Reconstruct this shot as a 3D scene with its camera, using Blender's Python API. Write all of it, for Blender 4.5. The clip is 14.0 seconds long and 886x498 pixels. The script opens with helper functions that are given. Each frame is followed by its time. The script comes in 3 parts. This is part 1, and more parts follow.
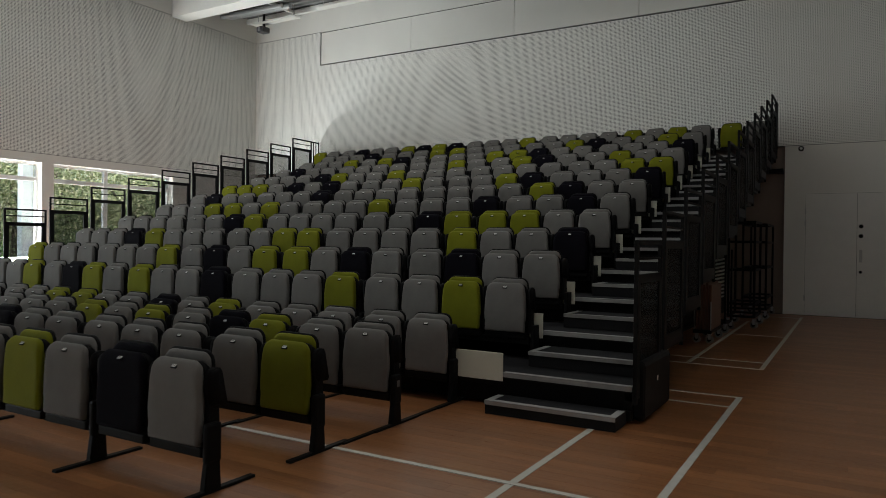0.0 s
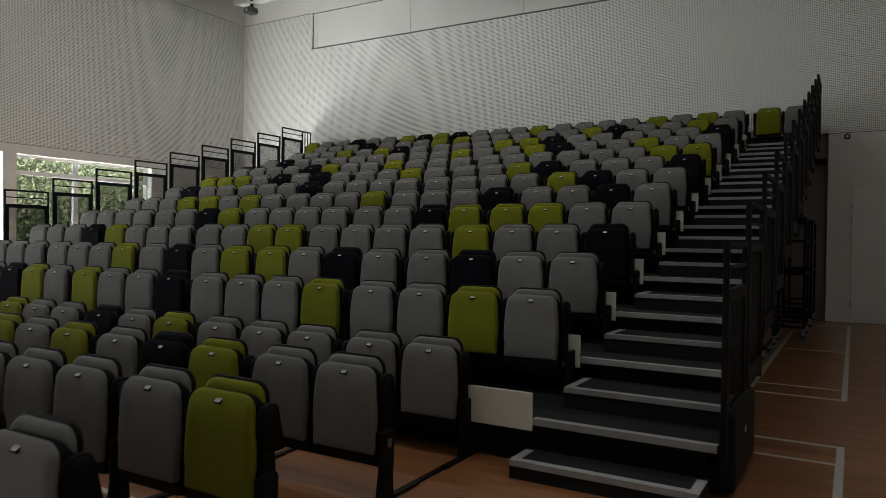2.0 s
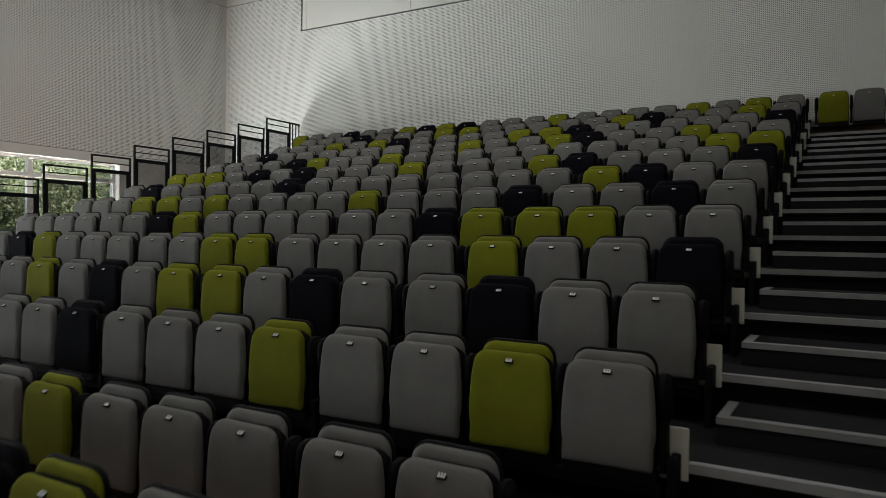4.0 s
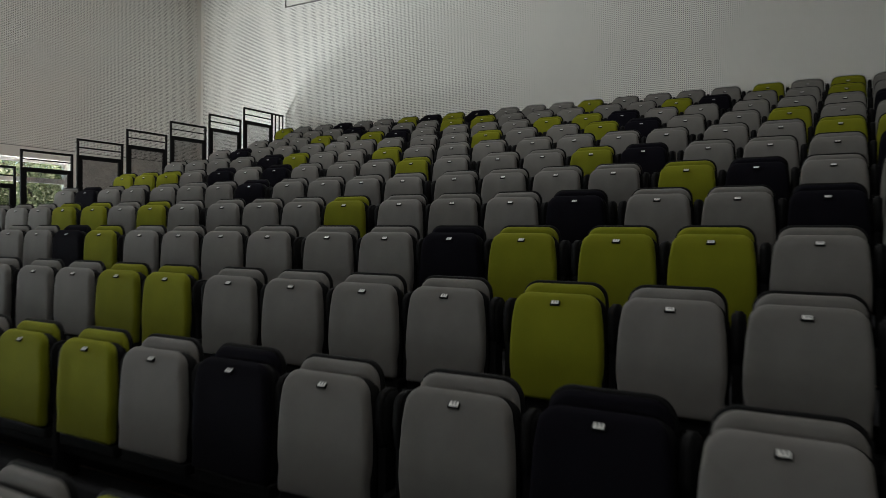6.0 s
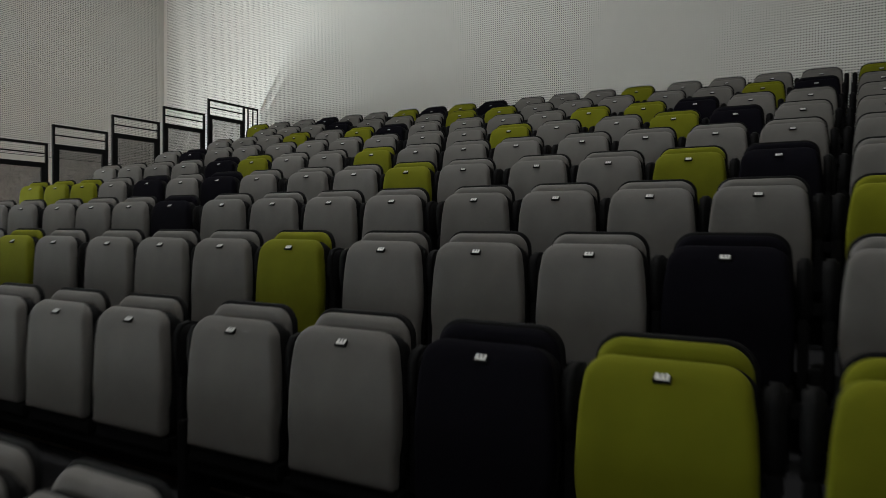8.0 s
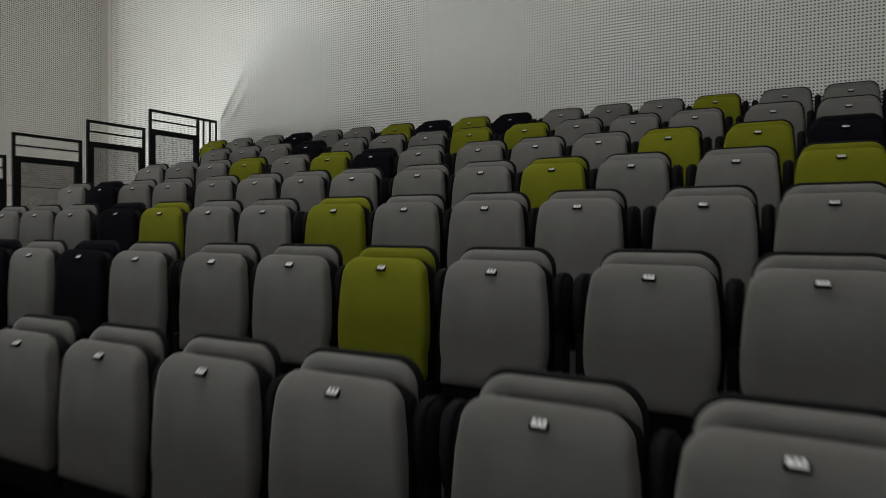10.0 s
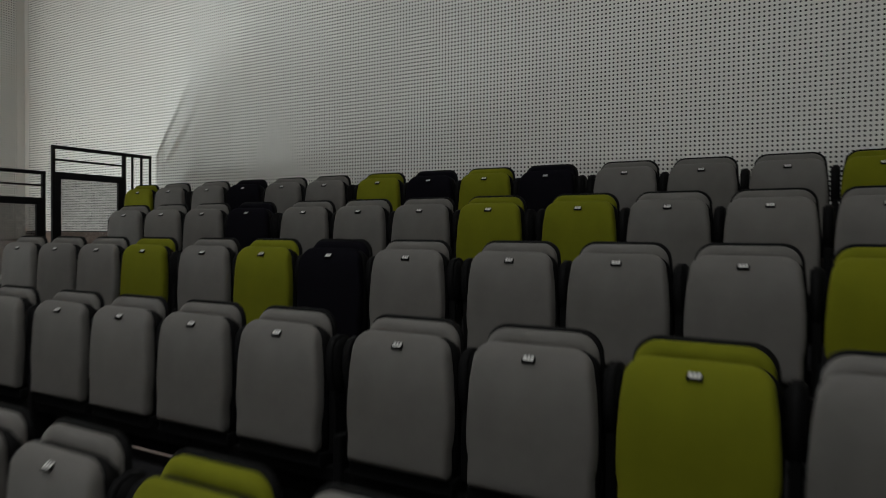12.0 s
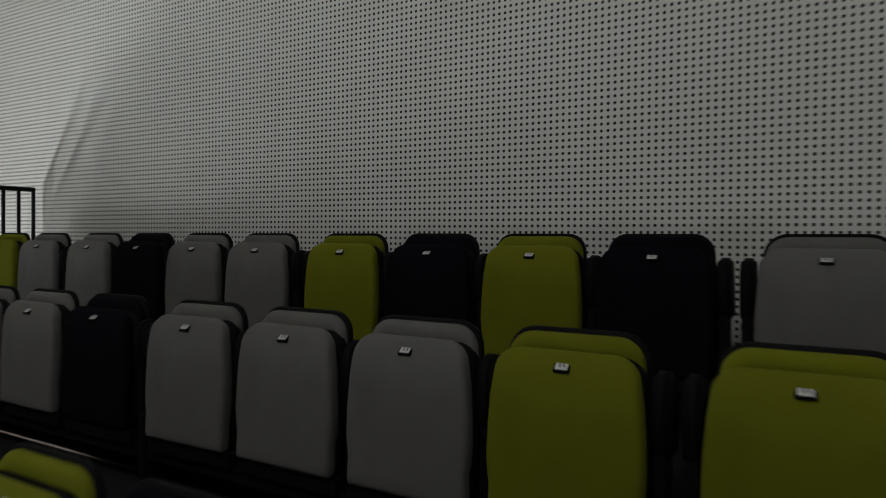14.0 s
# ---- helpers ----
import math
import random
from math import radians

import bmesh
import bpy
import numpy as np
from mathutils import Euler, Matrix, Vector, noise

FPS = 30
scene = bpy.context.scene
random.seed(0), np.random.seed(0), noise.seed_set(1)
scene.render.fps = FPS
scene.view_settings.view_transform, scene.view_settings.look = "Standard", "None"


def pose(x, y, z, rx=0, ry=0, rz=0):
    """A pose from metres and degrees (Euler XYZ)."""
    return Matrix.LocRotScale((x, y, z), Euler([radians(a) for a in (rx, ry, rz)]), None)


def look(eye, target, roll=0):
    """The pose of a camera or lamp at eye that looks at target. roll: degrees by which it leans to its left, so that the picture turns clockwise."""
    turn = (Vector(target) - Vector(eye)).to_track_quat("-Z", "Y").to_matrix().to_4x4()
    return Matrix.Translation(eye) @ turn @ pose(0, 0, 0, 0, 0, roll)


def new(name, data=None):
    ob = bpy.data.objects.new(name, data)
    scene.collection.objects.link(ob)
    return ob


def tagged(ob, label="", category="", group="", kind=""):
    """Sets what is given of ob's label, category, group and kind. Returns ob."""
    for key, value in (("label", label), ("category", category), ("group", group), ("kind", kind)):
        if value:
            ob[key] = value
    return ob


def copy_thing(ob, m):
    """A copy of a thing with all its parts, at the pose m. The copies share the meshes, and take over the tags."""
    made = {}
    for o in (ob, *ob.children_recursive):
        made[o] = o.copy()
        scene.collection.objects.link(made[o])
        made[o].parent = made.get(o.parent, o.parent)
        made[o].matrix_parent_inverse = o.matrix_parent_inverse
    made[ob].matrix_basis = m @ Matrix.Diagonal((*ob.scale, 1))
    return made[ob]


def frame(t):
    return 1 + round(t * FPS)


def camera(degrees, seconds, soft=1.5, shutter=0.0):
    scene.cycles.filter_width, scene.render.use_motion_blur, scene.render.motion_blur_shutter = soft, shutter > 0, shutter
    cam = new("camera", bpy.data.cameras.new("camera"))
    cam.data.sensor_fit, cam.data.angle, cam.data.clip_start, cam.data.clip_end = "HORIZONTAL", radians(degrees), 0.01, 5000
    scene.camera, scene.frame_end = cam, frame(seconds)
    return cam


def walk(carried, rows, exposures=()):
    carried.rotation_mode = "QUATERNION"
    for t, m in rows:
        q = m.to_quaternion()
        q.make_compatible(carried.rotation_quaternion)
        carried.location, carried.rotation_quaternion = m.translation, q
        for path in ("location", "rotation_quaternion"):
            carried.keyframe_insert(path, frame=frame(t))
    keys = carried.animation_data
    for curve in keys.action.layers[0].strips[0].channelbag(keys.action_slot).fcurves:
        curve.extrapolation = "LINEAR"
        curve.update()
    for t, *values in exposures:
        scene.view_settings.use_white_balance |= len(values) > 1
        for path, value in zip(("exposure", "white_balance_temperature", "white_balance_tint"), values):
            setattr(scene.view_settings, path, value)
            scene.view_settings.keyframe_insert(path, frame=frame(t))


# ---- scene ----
# The camera and its walk.
cam = camera(64.7, 14.0, soft=0.85, shutter=0.55)
PATH = [
    (0, (-0.011, 0.014, 1.42), (-1.026, 1.737, 1.405), 0.7),
    (0.5, (-0.184, 0.325, 1.424), (-1.199, 2.048, 1.407), 0.7),
    (1, (-0.366, 0.638, 1.431), (-1.382, 2.361, 1.414), 0.6),
    (1.5, (-0.619, 0.999, 1.433), (-1.634, 2.722, 1.414), 0.7),
    (2, (-0.869, 1.357, 1.445), (-1.884, 3.081, 1.422), 0.8),
    (2.5, (-1.158, 1.793, 1.472), (-2.172, 3.517, 1.446), 0.8),
    (3, (-1.428, 2.209, 1.517), (-2.442, 3.933, 1.489), 0.8),
    (5.5, (-2.982, 4.607, 1.767), (-4.001, 6.327, 1.735), 0.6),
    (6, (-3.323, 5.133, 1.84), (-4.344, 6.853, 1.805), 0.6),
    (6.5, (-3.642, 5.628, 1.905), (-4.662, 7.348, 1.87), 0.6),
    (7, (-3.985, 6.166, 1.98), (-5.006, 7.885, 1.944), 0.6),
    (9.5, (-5.625, 8.822, 2.596), (-6.653, 10.538, 2.557), 0.5),
    (10, (-5.963, 9.365, 2.783), (-6.989, 11.081, 2.745), 0.4),
    (10.5, (-6.272, 9.859, 2.97), (-7.297, 11.576, 2.935), 0.5),
    (11, (-6.603, 10.399, 3.185), (-7.628, 12.116, 3.15), 0.4),
    (11.5, (-6.906, 10.89, 3.379), (-7.931, 12.607, 3.342), 0.5),
    (12, (-7.239, 11.449, 3.584), (-8.266, 13.165, 3.548), 0.4),
    (12.5, (-7.545, 11.952, 3.781), (-8.572, 13.667, 3.746), 0.3),
    (13, (-7.883, 12.494, 3.984), (-8.908, 14.211, 3.95), 0.3),
    (13.5, (-8.198, 12.995, 4.069), (-9.219, 14.714, 4.041), 0.4),
    (14, (-8.521, 13.523, 4.087), (-9.556, 15.235, 4.061), 0.4),
]
EXPO = 1.55
walk(cam, [(t, look(*p)) for t, *p in PATH], [(0.0, EXPO), (9.5, EXPO), (11.5, EXPO - 0.30), (13.0, EXPO - 0.62), (14.0, EXPO - 0.82)])

# ---- world, sun, added lamps ----
world = bpy.data.worlds.new("sky")
world.use_nodes = True
scene.world = world
wn = world.node_tree.nodes
sky = wn.new("ShaderNodeTexSky")
sky.sky_type = "NISHITA"
sky.sun_disc = False
sky.sun_elevation = radians(50)
sky.sun_rotation = radians(150)
wn["Background"].inputs[1].default_value = 0.15
world.node_tree.links.new(sky.outputs[0], wn["Background"].inputs[0])

sun = new("sun", bpy.data.lights.new("sun", "SUN"))
sun.data.energy, sun.data.angle, sun.data.color = 2.7, radians(0.6), (1.0, 0.97, 0.92)
sun.matrix_world = look((14, -24, 34), (0, 0, 0))


def fill_light(name, x, y, z, rx, rz, w, h, watts, tint):
    """An area lamp added to light the hall, at a window or under the ceiling."""
    lamp = new(name, bpy.data.lights.new(name, "AREA"))
    lamp.data.shape, lamp.data.size, lamp.data.size_y = "RECTANGLE", w, h
    lamp.data.energy, lamp.data.color = watts, tint
    lamp.matrix_world = pose(x, y, z, rx, 0, rz)


DAY, SKYLIT = (0.985, 0.985, 0.955), (0.905, 0.96, 0.955)
# Hidden lamps low in the first two windows, added to brighten the wall corner.
for k in range(2):
    fill_light("low_window_fill", -17.19, 11.775 - 3.79 * k, 0.75, 125, -90, 3.4, 0.55, (112, 235)[k], SKYLIT)
# Lamps added in the unseen bays, tilted up towards the back wall.
for k in range(2, 6):
    fill_light("window_light", -17.04, 11.775 - 3.79 * k, 1.87, 121, -90, 3.3, 2.7, 52, SKYLIT)
# No opening in the roof is known: fill lamps added under the closed ceiling.
OVERHEAD_FILLS = ((-9.0, 10.6, 8.0, 1.2, 64), (-2.5, 3.6, 10.0, 1.2, 38))
for x, y, w, d, watts in OVERHEAD_FILLS:
    fill_light("overhead_fill_light", x, y, 8.57, 0, 0, w, d, watts, DAY)

# ---- materials ----
BW, BL = 0.129, 1.80                  # width and length of a floor board


def mat(name, base, rough=0.6, metal=0.0, var=0.12, scale=6.0, fine=60.0, bump=0.15, dist=0.002, spec=0.5, coat=0.0):
    """A paint, plastic or metal with variation at two scales and fine relief."""
    m = bpy.data.materials.new(name)
    m.use_nodes = True
    n, l = m.node_tree.nodes, m.node_tree.links
    b = n["Principled BSDF"]
    co = n.new("ShaderNodeTexCoord")
    big, small = n.new("ShaderNodeTexNoise"), n.new("ShaderNodeTexNoise")
    big.inputs["Scale"].default_value, small.inputs["Scale"].default_value = scale, fine
    big.inputs["Detail"].default_value = small.inputs["Detail"].default_value = 4
    l.new(co.outputs["Object"], big.inputs["Vector"])
    l.new(co.outputs["Object"], small.inputs["Vector"])
    info = n.new("ShaderNodeObjectInfo")
    add = n.new("ShaderNodeMath")
    add.operation = "ADD"
    l.new(big.outputs[0], add.inputs[0])
    mul = n.new("ShaderNodeMath")
    mul.operation = "MULTIPLY"
    mul.inputs[1].default_value = 0.5
    l.new(info.outputs["Random"], mul.inputs[0])
    l.new(mul.outputs[0], add.inputs[1])
    ramp = n.new("ShaderNodeMapRange")
    ramp.inputs["From Min"].default_value, ramp.inputs["From Max"].default_value = 0.3, 1.2
    ramp.inputs["To Min"].default_value, ramp.inputs["To Max"].default_value = 1 - var, 1 + var
    l.new(add.outputs[0], ramp.inputs[0])
    mix = n.new("ShaderNodeMix")
    mix.data_type, mix.blend_type = "RGBA", "MULTIPLY"
    mix.inputs["Factor"].default_value = 1
    mix.inputs["A"].default_value = (*base, 1)
    l.new(ramp.outputs[0], mix.inputs["B"])
    l.new(mix.outputs["Result"], b.inputs["Base Color"])
    bp = n.new("ShaderNodeBump")
    bp.inputs["Strength"].default_value, bp.inputs["Distance"].default_value = bump, dist
    l.new(small.outputs[0], bp.inputs["Height"])
    l.new(bp.outputs[0], b.inputs["Normal"])
    rr = n.new("ShaderNodeMapRange")
    rr.inputs["To Min"].default_value, rr.inputs["To Max"].default_value = max(rough - 0.1, 0.03), min(rough + 0.1, 1)
    l.new(small.outputs[0], rr.inputs[0])
    l.new(rr.outputs[0], b.inputs["Roughness"])
    b.inputs["Metallic"].default_value = metal
    b.inputs["Specular IOR Level"].default_value = spec
    b.inputs["Coat Weight"].default_value = coat
    return m


def fabric(name, base, nap=0.25, spec=0.2):
    """Woven wool upholstery: a fine weave, a soft nap and small differences from seat to seat."""
    m = mat(name, base, rough=0.9, var=0.14, scale=9.0, fine=700.0, bump=0.35, dist=0.001, spec=spec)
    b = m.node_tree.nodes["Principled BSDF"]
    n, l = m.node_tree.nodes, m.node_tree.links
    co = n.new("ShaderNodeTexCoord")
    soft = n.new("ShaderNodeTexNoise")
    soft.inputs["Scale"].default_value, soft.inputs["Detail"].default_value = 11.0, 3
    l.new(co.outputs["Object"], soft.inputs["Vector"])
    dent = n.new("ShaderNodeBump")
    dent.inputs["Strength"].default_value, dent.inputs["Distance"].default_value = 0.5, 0.006
    l.new(soft.outputs[0], dent.inputs["Height"])
    l.new(b.inputs["Normal"].links[0].from_socket, dent.inputs["Normal"])
    l.new(dent.outputs[0], b.inputs["Normal"])
    b.inputs["Sheen Weight"].default_value = nap
    b.inputs["Sheen Roughness"].default_value = 0.5
    b.inputs["Sheen Tint"].default_value = (*[min(1, c * 2.5 + 0.05) for c in base], 1)
    return m


def perforated(name, base, axis):
    """White acoustic board with rows of round holes 12 mm wide, 32 mm apart."""
    m = mat(name, base, rough=0.75, var=0.04, scale=0.7, fine=40.0, bump=0.05)
    n, l = m.node_tree.nodes, m.node_tree.links
    b = n["Principled BSDF"]
    co = n.new("ShaderNodeTexCoord")
    sep = n.new("ShaderNodeSeparateXYZ")
    l.new(co.outputs["Object"], sep.inputs[0])

    def cell(out):
        f = n.new("ShaderNodeMath")
        f.operation = "PINGPONG"
        f.inputs[1].default_value = 0.016
        l.new(out, f.inputs[0])
        return f.outputs[0]

    comb = n.new("ShaderNodeCombineXYZ")
    l.new(cell(sep.outputs[axis]), comb.inputs[0])
    l.new(cell(sep.outputs["Z"]), comb.inputs[1])
    ln = n.new("ShaderNodeVectorMath")
    ln.operation = "LENGTH"
    l.new(comb.outputs[0], ln.inputs[0])
    hole = n.new("ShaderNodeMapRange")
    hole.inputs["From Min"].default_value, hole.inputs["From Max"].default_value = 0.0068, 0.0086
    l.new(ln.outputs["Value"], hole.inputs[0])
    old = b.inputs["Base Color"].links[0].from_socket
    mix = n.new("ShaderNodeMix")
    mix.data_type = "RGBA"
    l.new(hole.outputs[0], mix.inputs["Factor"])
    mix.inputs["A"].default_value = (0.02, 0.02, 0.02, 1)
    l.new(old, mix.inputs["B"])
    l.new(mix.outputs["Result"], b.inputs["Base Color"])
    return m


def woodfloor(name):
    """Lacquered hardwood boards: tone from board to board, grain along x, a dull sheen with scuffs."""
    m = mat(name, (0.30, 0.13, 0.047), rough=0.36, var=0.1, scale=1.2, fine=30.0, bump=0.03, coat=0.12)
    n, l = m.node_tree.nodes, m.node_tree.links
    b = n["Principled BSDF"]
    info, geo, co = n.new("ShaderNodeObjectInfo"), n.new("ShaderNodeNewGeometry"), n.new("ShaderNodeTexCoord")
    tot = n.new("ShaderNodeMath")
    tot.operation = "ADD"
    l.new(info.outputs["Random"], tot.inputs[0])
    l.new(geo.outputs["Random Per Island"], tot.inputs[1])
    fr = n.new("ShaderNodeMath")
    fr.operation = "FRACT"
    l.new(tot.outputs[0], fr.inputs[0])
    ramp = n.new("ShaderNodeValToRGB")
    ramp.color_ramp.elements[0].color, ramp.color_ramp.elements[1].color = (0.262, 0.106, 0.040, 1), (0.355, 0.150, 0.058, 1)
    l.new(fr.outputs[0], ramp.inputs[0])
    pos = n.new("ShaderNodeVectorMath")
    pos.operation = "MULTIPLY"
    pos.inputs[1].default_value = (1.6, 38, 1)
    l.new(geo.outputs["Position"], pos.inputs[0])
    gr = n.new("ShaderNodeTexNoise")
    gr.inputs["Scale"].default_value, gr.inputs["Detail"].default_value = 1.5, 6
    l.new(pos.outputs[0], gr.inputs["Vector"])
    mr = n.new("ShaderNodeMapRange")
    mr.inputs["To Min"].default_value, mr.inputs["To Max"].default_value = 0.7, 1.3
    l.new(gr.outputs[0], mr.inputs[0])
    mix = n.new("ShaderNodeMix")
    mix.data_type, mix.blend_type = "RGBA", "MULTIPLY"
    mix.inputs["Factor"].default_value = 1
    l.new(ramp.outputs[0], mix.inputs["A"])
    l.new(mr.outputs[0], mix.inputs["B"])
    strip = n.new("ShaderNodeTexBrick")
    strip.inputs["Scale"].default_value, strip.inputs["Mortar Size"].default_value = 1, 0
    strip.inputs["Brick Width"].default_value, strip.inputs["Row Height"].default_value = 0.43, BW / 2
    strip.inputs["Color1"].default_value, strip.inputs["Color2"].default_value = (0.88, 0.875, 0.87, 1), (1.08, 1.08, 1.08, 1)
    strip.inputs["Mortar"].default_value = (0.96, 0.96, 0.96, 1)
    strip.offset, strip.offset_frequency = 0.37, 3
    l.new(geo.outputs["Position"], strip.inputs["Vector"])
    mix2 = n.new("ShaderNodeMix")
    mix2.data_type, mix2.blend_type = "RGBA", "MULTIPLY"
    mix2.inputs["Factor"].default_value = 1
    l.new(mix.outputs["Result"], mix2.inputs["A"])
    l.new(strip.outputs[0], mix2.inputs["B"])
    l.new(mix2.outputs["Result"], b.inputs["Base Color"])
    return m


GREY = fabric("grey_fabric", (0.153, 0.147, 0.139))
GREEN = fabric("green_fabric", (0.160, 0.170, 0.007))
NAVY = fabric("navy_fabric", (0.0055, 0.005, 0.008), 0.03, 0.06)
PLASTIC = mat("black_plastic", (0.007, 0.007, 0.0075), rough=0.62, bump=0.08, spec=0.08)
STEEL = mat("black_steel", (0.008, 0.008, 0.0085), rough=0.55, bump=0.05, spec=0.1)
CARPET = mat("dark_deck_carpet", (0.022, 0.022, 0.024), rough=0.95, fine=300, bump=0.4, spec=0.1)
NOSING = mat("grey_nosing", (0.33, 0.33, 0.325), rough=0.6, var=0.28, scale=9)
GREYLABEL = mat("grey_label", (0.16, 0.16, 0.16), rough=0.5)
CREAM = mat("cream_board", (0.76, 0.75, 0.64), rough=0.55, var=0.05)
TAGMAT = mat("silver_tag", (0.66, 0.66, 0.64), rough=0.35, var=0.05)
INK = mat("tag_ink", (0.20, 0.20, 0.20), rough=0.6)
BOARD_B = perforated("perforated_board_back", (0.85, 0.845, 0.805), "X")
BOARD_L = perforated("perforated_board_side", (0.85, 0.845, 0.805), "Y")
PAINT = mat("white_wall_paint", (0.78, 0.77, 0.73), rough=0.8, var=0.05, scale=0.8, bump=0.05)
WHITE = mat("white_gloss_paint", (0.78, 0.77, 0.74), rough=0.4, var=0.04)
SHADOWGAP = mat("shadow_gap", (0.05, 0.05, 0.05), rough=0.8)
BROWN = mat("brown_board", (0.20, 0.15, 0.125), rough=0.7, var=0.2, scale=2)
TIMBER = mat("plywood", (0.11, 0.05, 0.028), rough=0.6, var=0.25, scale=5)
FLOOR = woodfloor("hall_floor_wood")
LINEPAINT = mat("white_line_paint", (0.60, 0.59, 0.53), rough=0.5, var=0.12, scale=12)
GALV = mat("galvanised_steel", (0.45, 0.46, 0.47), rough=0.4, metal=0.8, var=0.15)
DECK = mat("roof_deck", (0.20, 0.20, 0.20), rough=0.6, var=0.2, scale=2)
DARKGREY = mat("dark_grey_casing", (0.06, 0.06, 0.062), rough=0.5, var=0.1)
RUBBER = mat("grey_rubber", (0.24, 0.23, 0.22), rough=0.7)
CHROME = mat("satin_steel", (0.5, 0.5, 0.5), rough=0.3, metal=1.0, var=0.05)
GRASS = mat("grass", (0.06, 0.11, 0.025), rough=0.9, var=0.4, scale=3, fine=40, bump=0.6, dist=0.02)
PAVING = mat("pale_paving", (0.42, 0.41, 0.38), rough=0.85, var=0.2, scale=2)
LEAF = mat("leaves", (0.12, 0.17, 0.035), rough=0.6, var=0.55, scale=2.5, bump=0.0)
_n, _l = LEAF.node_tree.nodes, LEAF.node_tree.links
_geo, _tone = _n.new("ShaderNodeNewGeometry"), _n.new("ShaderNodeValToRGB")
_tone.color_ramp.elements[0].color, _tone.color_ramp.elements[1].color = (0.10, 0.13, 0.05, 1), (0.42, 0.38, 0.25, 1)
_tone.color_ramp.elements.new(0.65).color = (0.23, 0.25, 0.11, 1)
_l.new(_geo.outputs["Random Per Island"], _tone.inputs[0])
_l.new(_tone.outputs[0], _n["Principled BSDF"].inputs["Base Color"])
BARK = mat("bark", (0.11, 0.085, 0.06), rough=0.9, var=0.3, scale=6, fine=30, bump=0.8, dist=0.02)


def veil(name, lo, hi):
    """Fine black woven mesh: half of it open."""
    m = bpy.data.materials.new(name)
    m.use_nodes = True
    n, l = m.node_tree.nodes, m.node_tree.links
    b = n["Principled BSDF"]
    b.inputs["Base Color"].default_value, b.inputs["Roughness"].default_value = (0.008, 0.008, 0.009, 1), 0.7
    b.inputs["Specular IOR Level"].default_value = 0.15
    co = n.new("ShaderNodeTexCoord")
    w = n.new("ShaderNodeTexNoise")
    w.inputs["Scale"].default_value = 25
    l.new(co.outputs["Object"], w.inputs["Vector"])
    mr = n.new("ShaderNodeMapRange")
    mr.inputs["To Min"].default_value, mr.inputs["To Max"].default_value = lo, hi
    l.new(w.outputs[0], mr.inputs[0])
    tr = n.new("ShaderNodeBsdfTransparent")
    mix = n.new("ShaderNodeMixShader")
    l.new(mr.outputs[0], mix.inputs[0])
    l.new(tr.outputs[0], mix.inputs[1])
    l.new(b.outputs[0], mix.inputs[2])
    l.new(mix.outputs[0], n["Material Output"].inputs[0])
    return m


MESH = veil("black_mesh", 0.26, 0.46)
DARKMESH = veil("dense_black_mesh", 0.70, 0.84)
GLASS = bpy.data.materials.new("window_glass")
GLASS.use_nodes = True
_g = GLASS.node_tree.nodes["Principled BSDF"]
_g.inputs["Transmission Weight"].default_value, _g.inputs["Roughness"].default_value = 1.0, 0.0
_g.inputs["IOR"].default_value, _g.inputs["Base Color"].default_value = 1.45, (0.93, 0.97, 0.95, 1)

# ---- mesh helpers ----


def box(bm, x0, x1, y0, y1, z0, z1, bevel=0.0):
    v = [bm.verts.new((x, y, z)) for x in (x0, x1) for y in (y0, y1) for z in (z0, z1)]
    f = [bm.faces.new([v[i] for i in q]) for q in ((0, 1, 3, 2), (4, 6, 7, 5), (0, 4, 5, 1), (2, 3, 7, 6), (0, 2, 6, 4), (1, 5, 7, 3))]
    if bevel:
        bmesh.ops.bevel(bm, geom=list({e for q in f for e in q.edges}), offset=bevel, segments=2, profile=0.5, affect="EDGES")
    return bm


def boxes(*rows, bevel=0.0):
    bm = bmesh.new()
    for r in rows:
        box(bm, *r, bevel=bevel)
    return bm


def rod(bm, a, b, r, sides=8):
    """A round bar from a to b."""
    a, b = Vector(a), Vector(b)
    t = (b - a).to_track_quat("Z", "Y").to_matrix()
    ring = [[bm.verts.new(p + t @ Vector((math.cos(k * math.tau / sides) * r, math.sin(k * math.tau / sides) * r, 0))) for k in range(sides)] for p in (a, b)]
    for k in range(sides):
        bm.faces.new((ring[0][k], ring[0][(k + 1) % sides], ring[1][(k + 1) % sides], ring[1][k]))
    bm.faces.new(ring[0][::-1])
    bm.faces.new(ring[1])
    return bm


def finish(name, bm, material, smooth=False):
    bmesh.ops.recalc_face_normals(bm, faces=bm.faces)
    me = bpy.data.meshes.new(name)
    bm.to_mesh(me)
    bm.free()
    if smooth:
        me.shade_smooth()
    me.materials.append(material)
    return me


def part(name, bm, material, parent, label="", smooth=False):
    ob = new(name, finish(name, bm, material, smooth))
    ob.parent = parent
    if label:
        ob["label"] = label
    return ob


def single(name, bm, material, label, category, group="", kind="", smooth=False):
    return tagged(new(name, finish(name, bm, material, smooth)), label, category, group, kind)


def group_at(name, label, category, group="", kind=""):
    return tagged(new(name), label, category, group, kind)


# ---- plan, in metres ----
ROWS = 12
PITCH, MODULE_GAP = 0.50, 0.075
TIER, RISE = 0.90, 0.275
DECK_Y, DECK_Z = 5.57, 0.295          # front edge and height of the lowest deck
SEAT_X, SEAT_Y = -2.981, 6.253        # number tag of the aisle seat of the lowest tier
TAG_H = 0.709                         # tag above its deck
WALL_B, WALL_L = 16.75, -17.10        # back and window walls
AISLE_L, AISLE_R = -2.66, -1.52       # the aisle stair
GUARD_L, GUARD_R = -14.34, -1.48
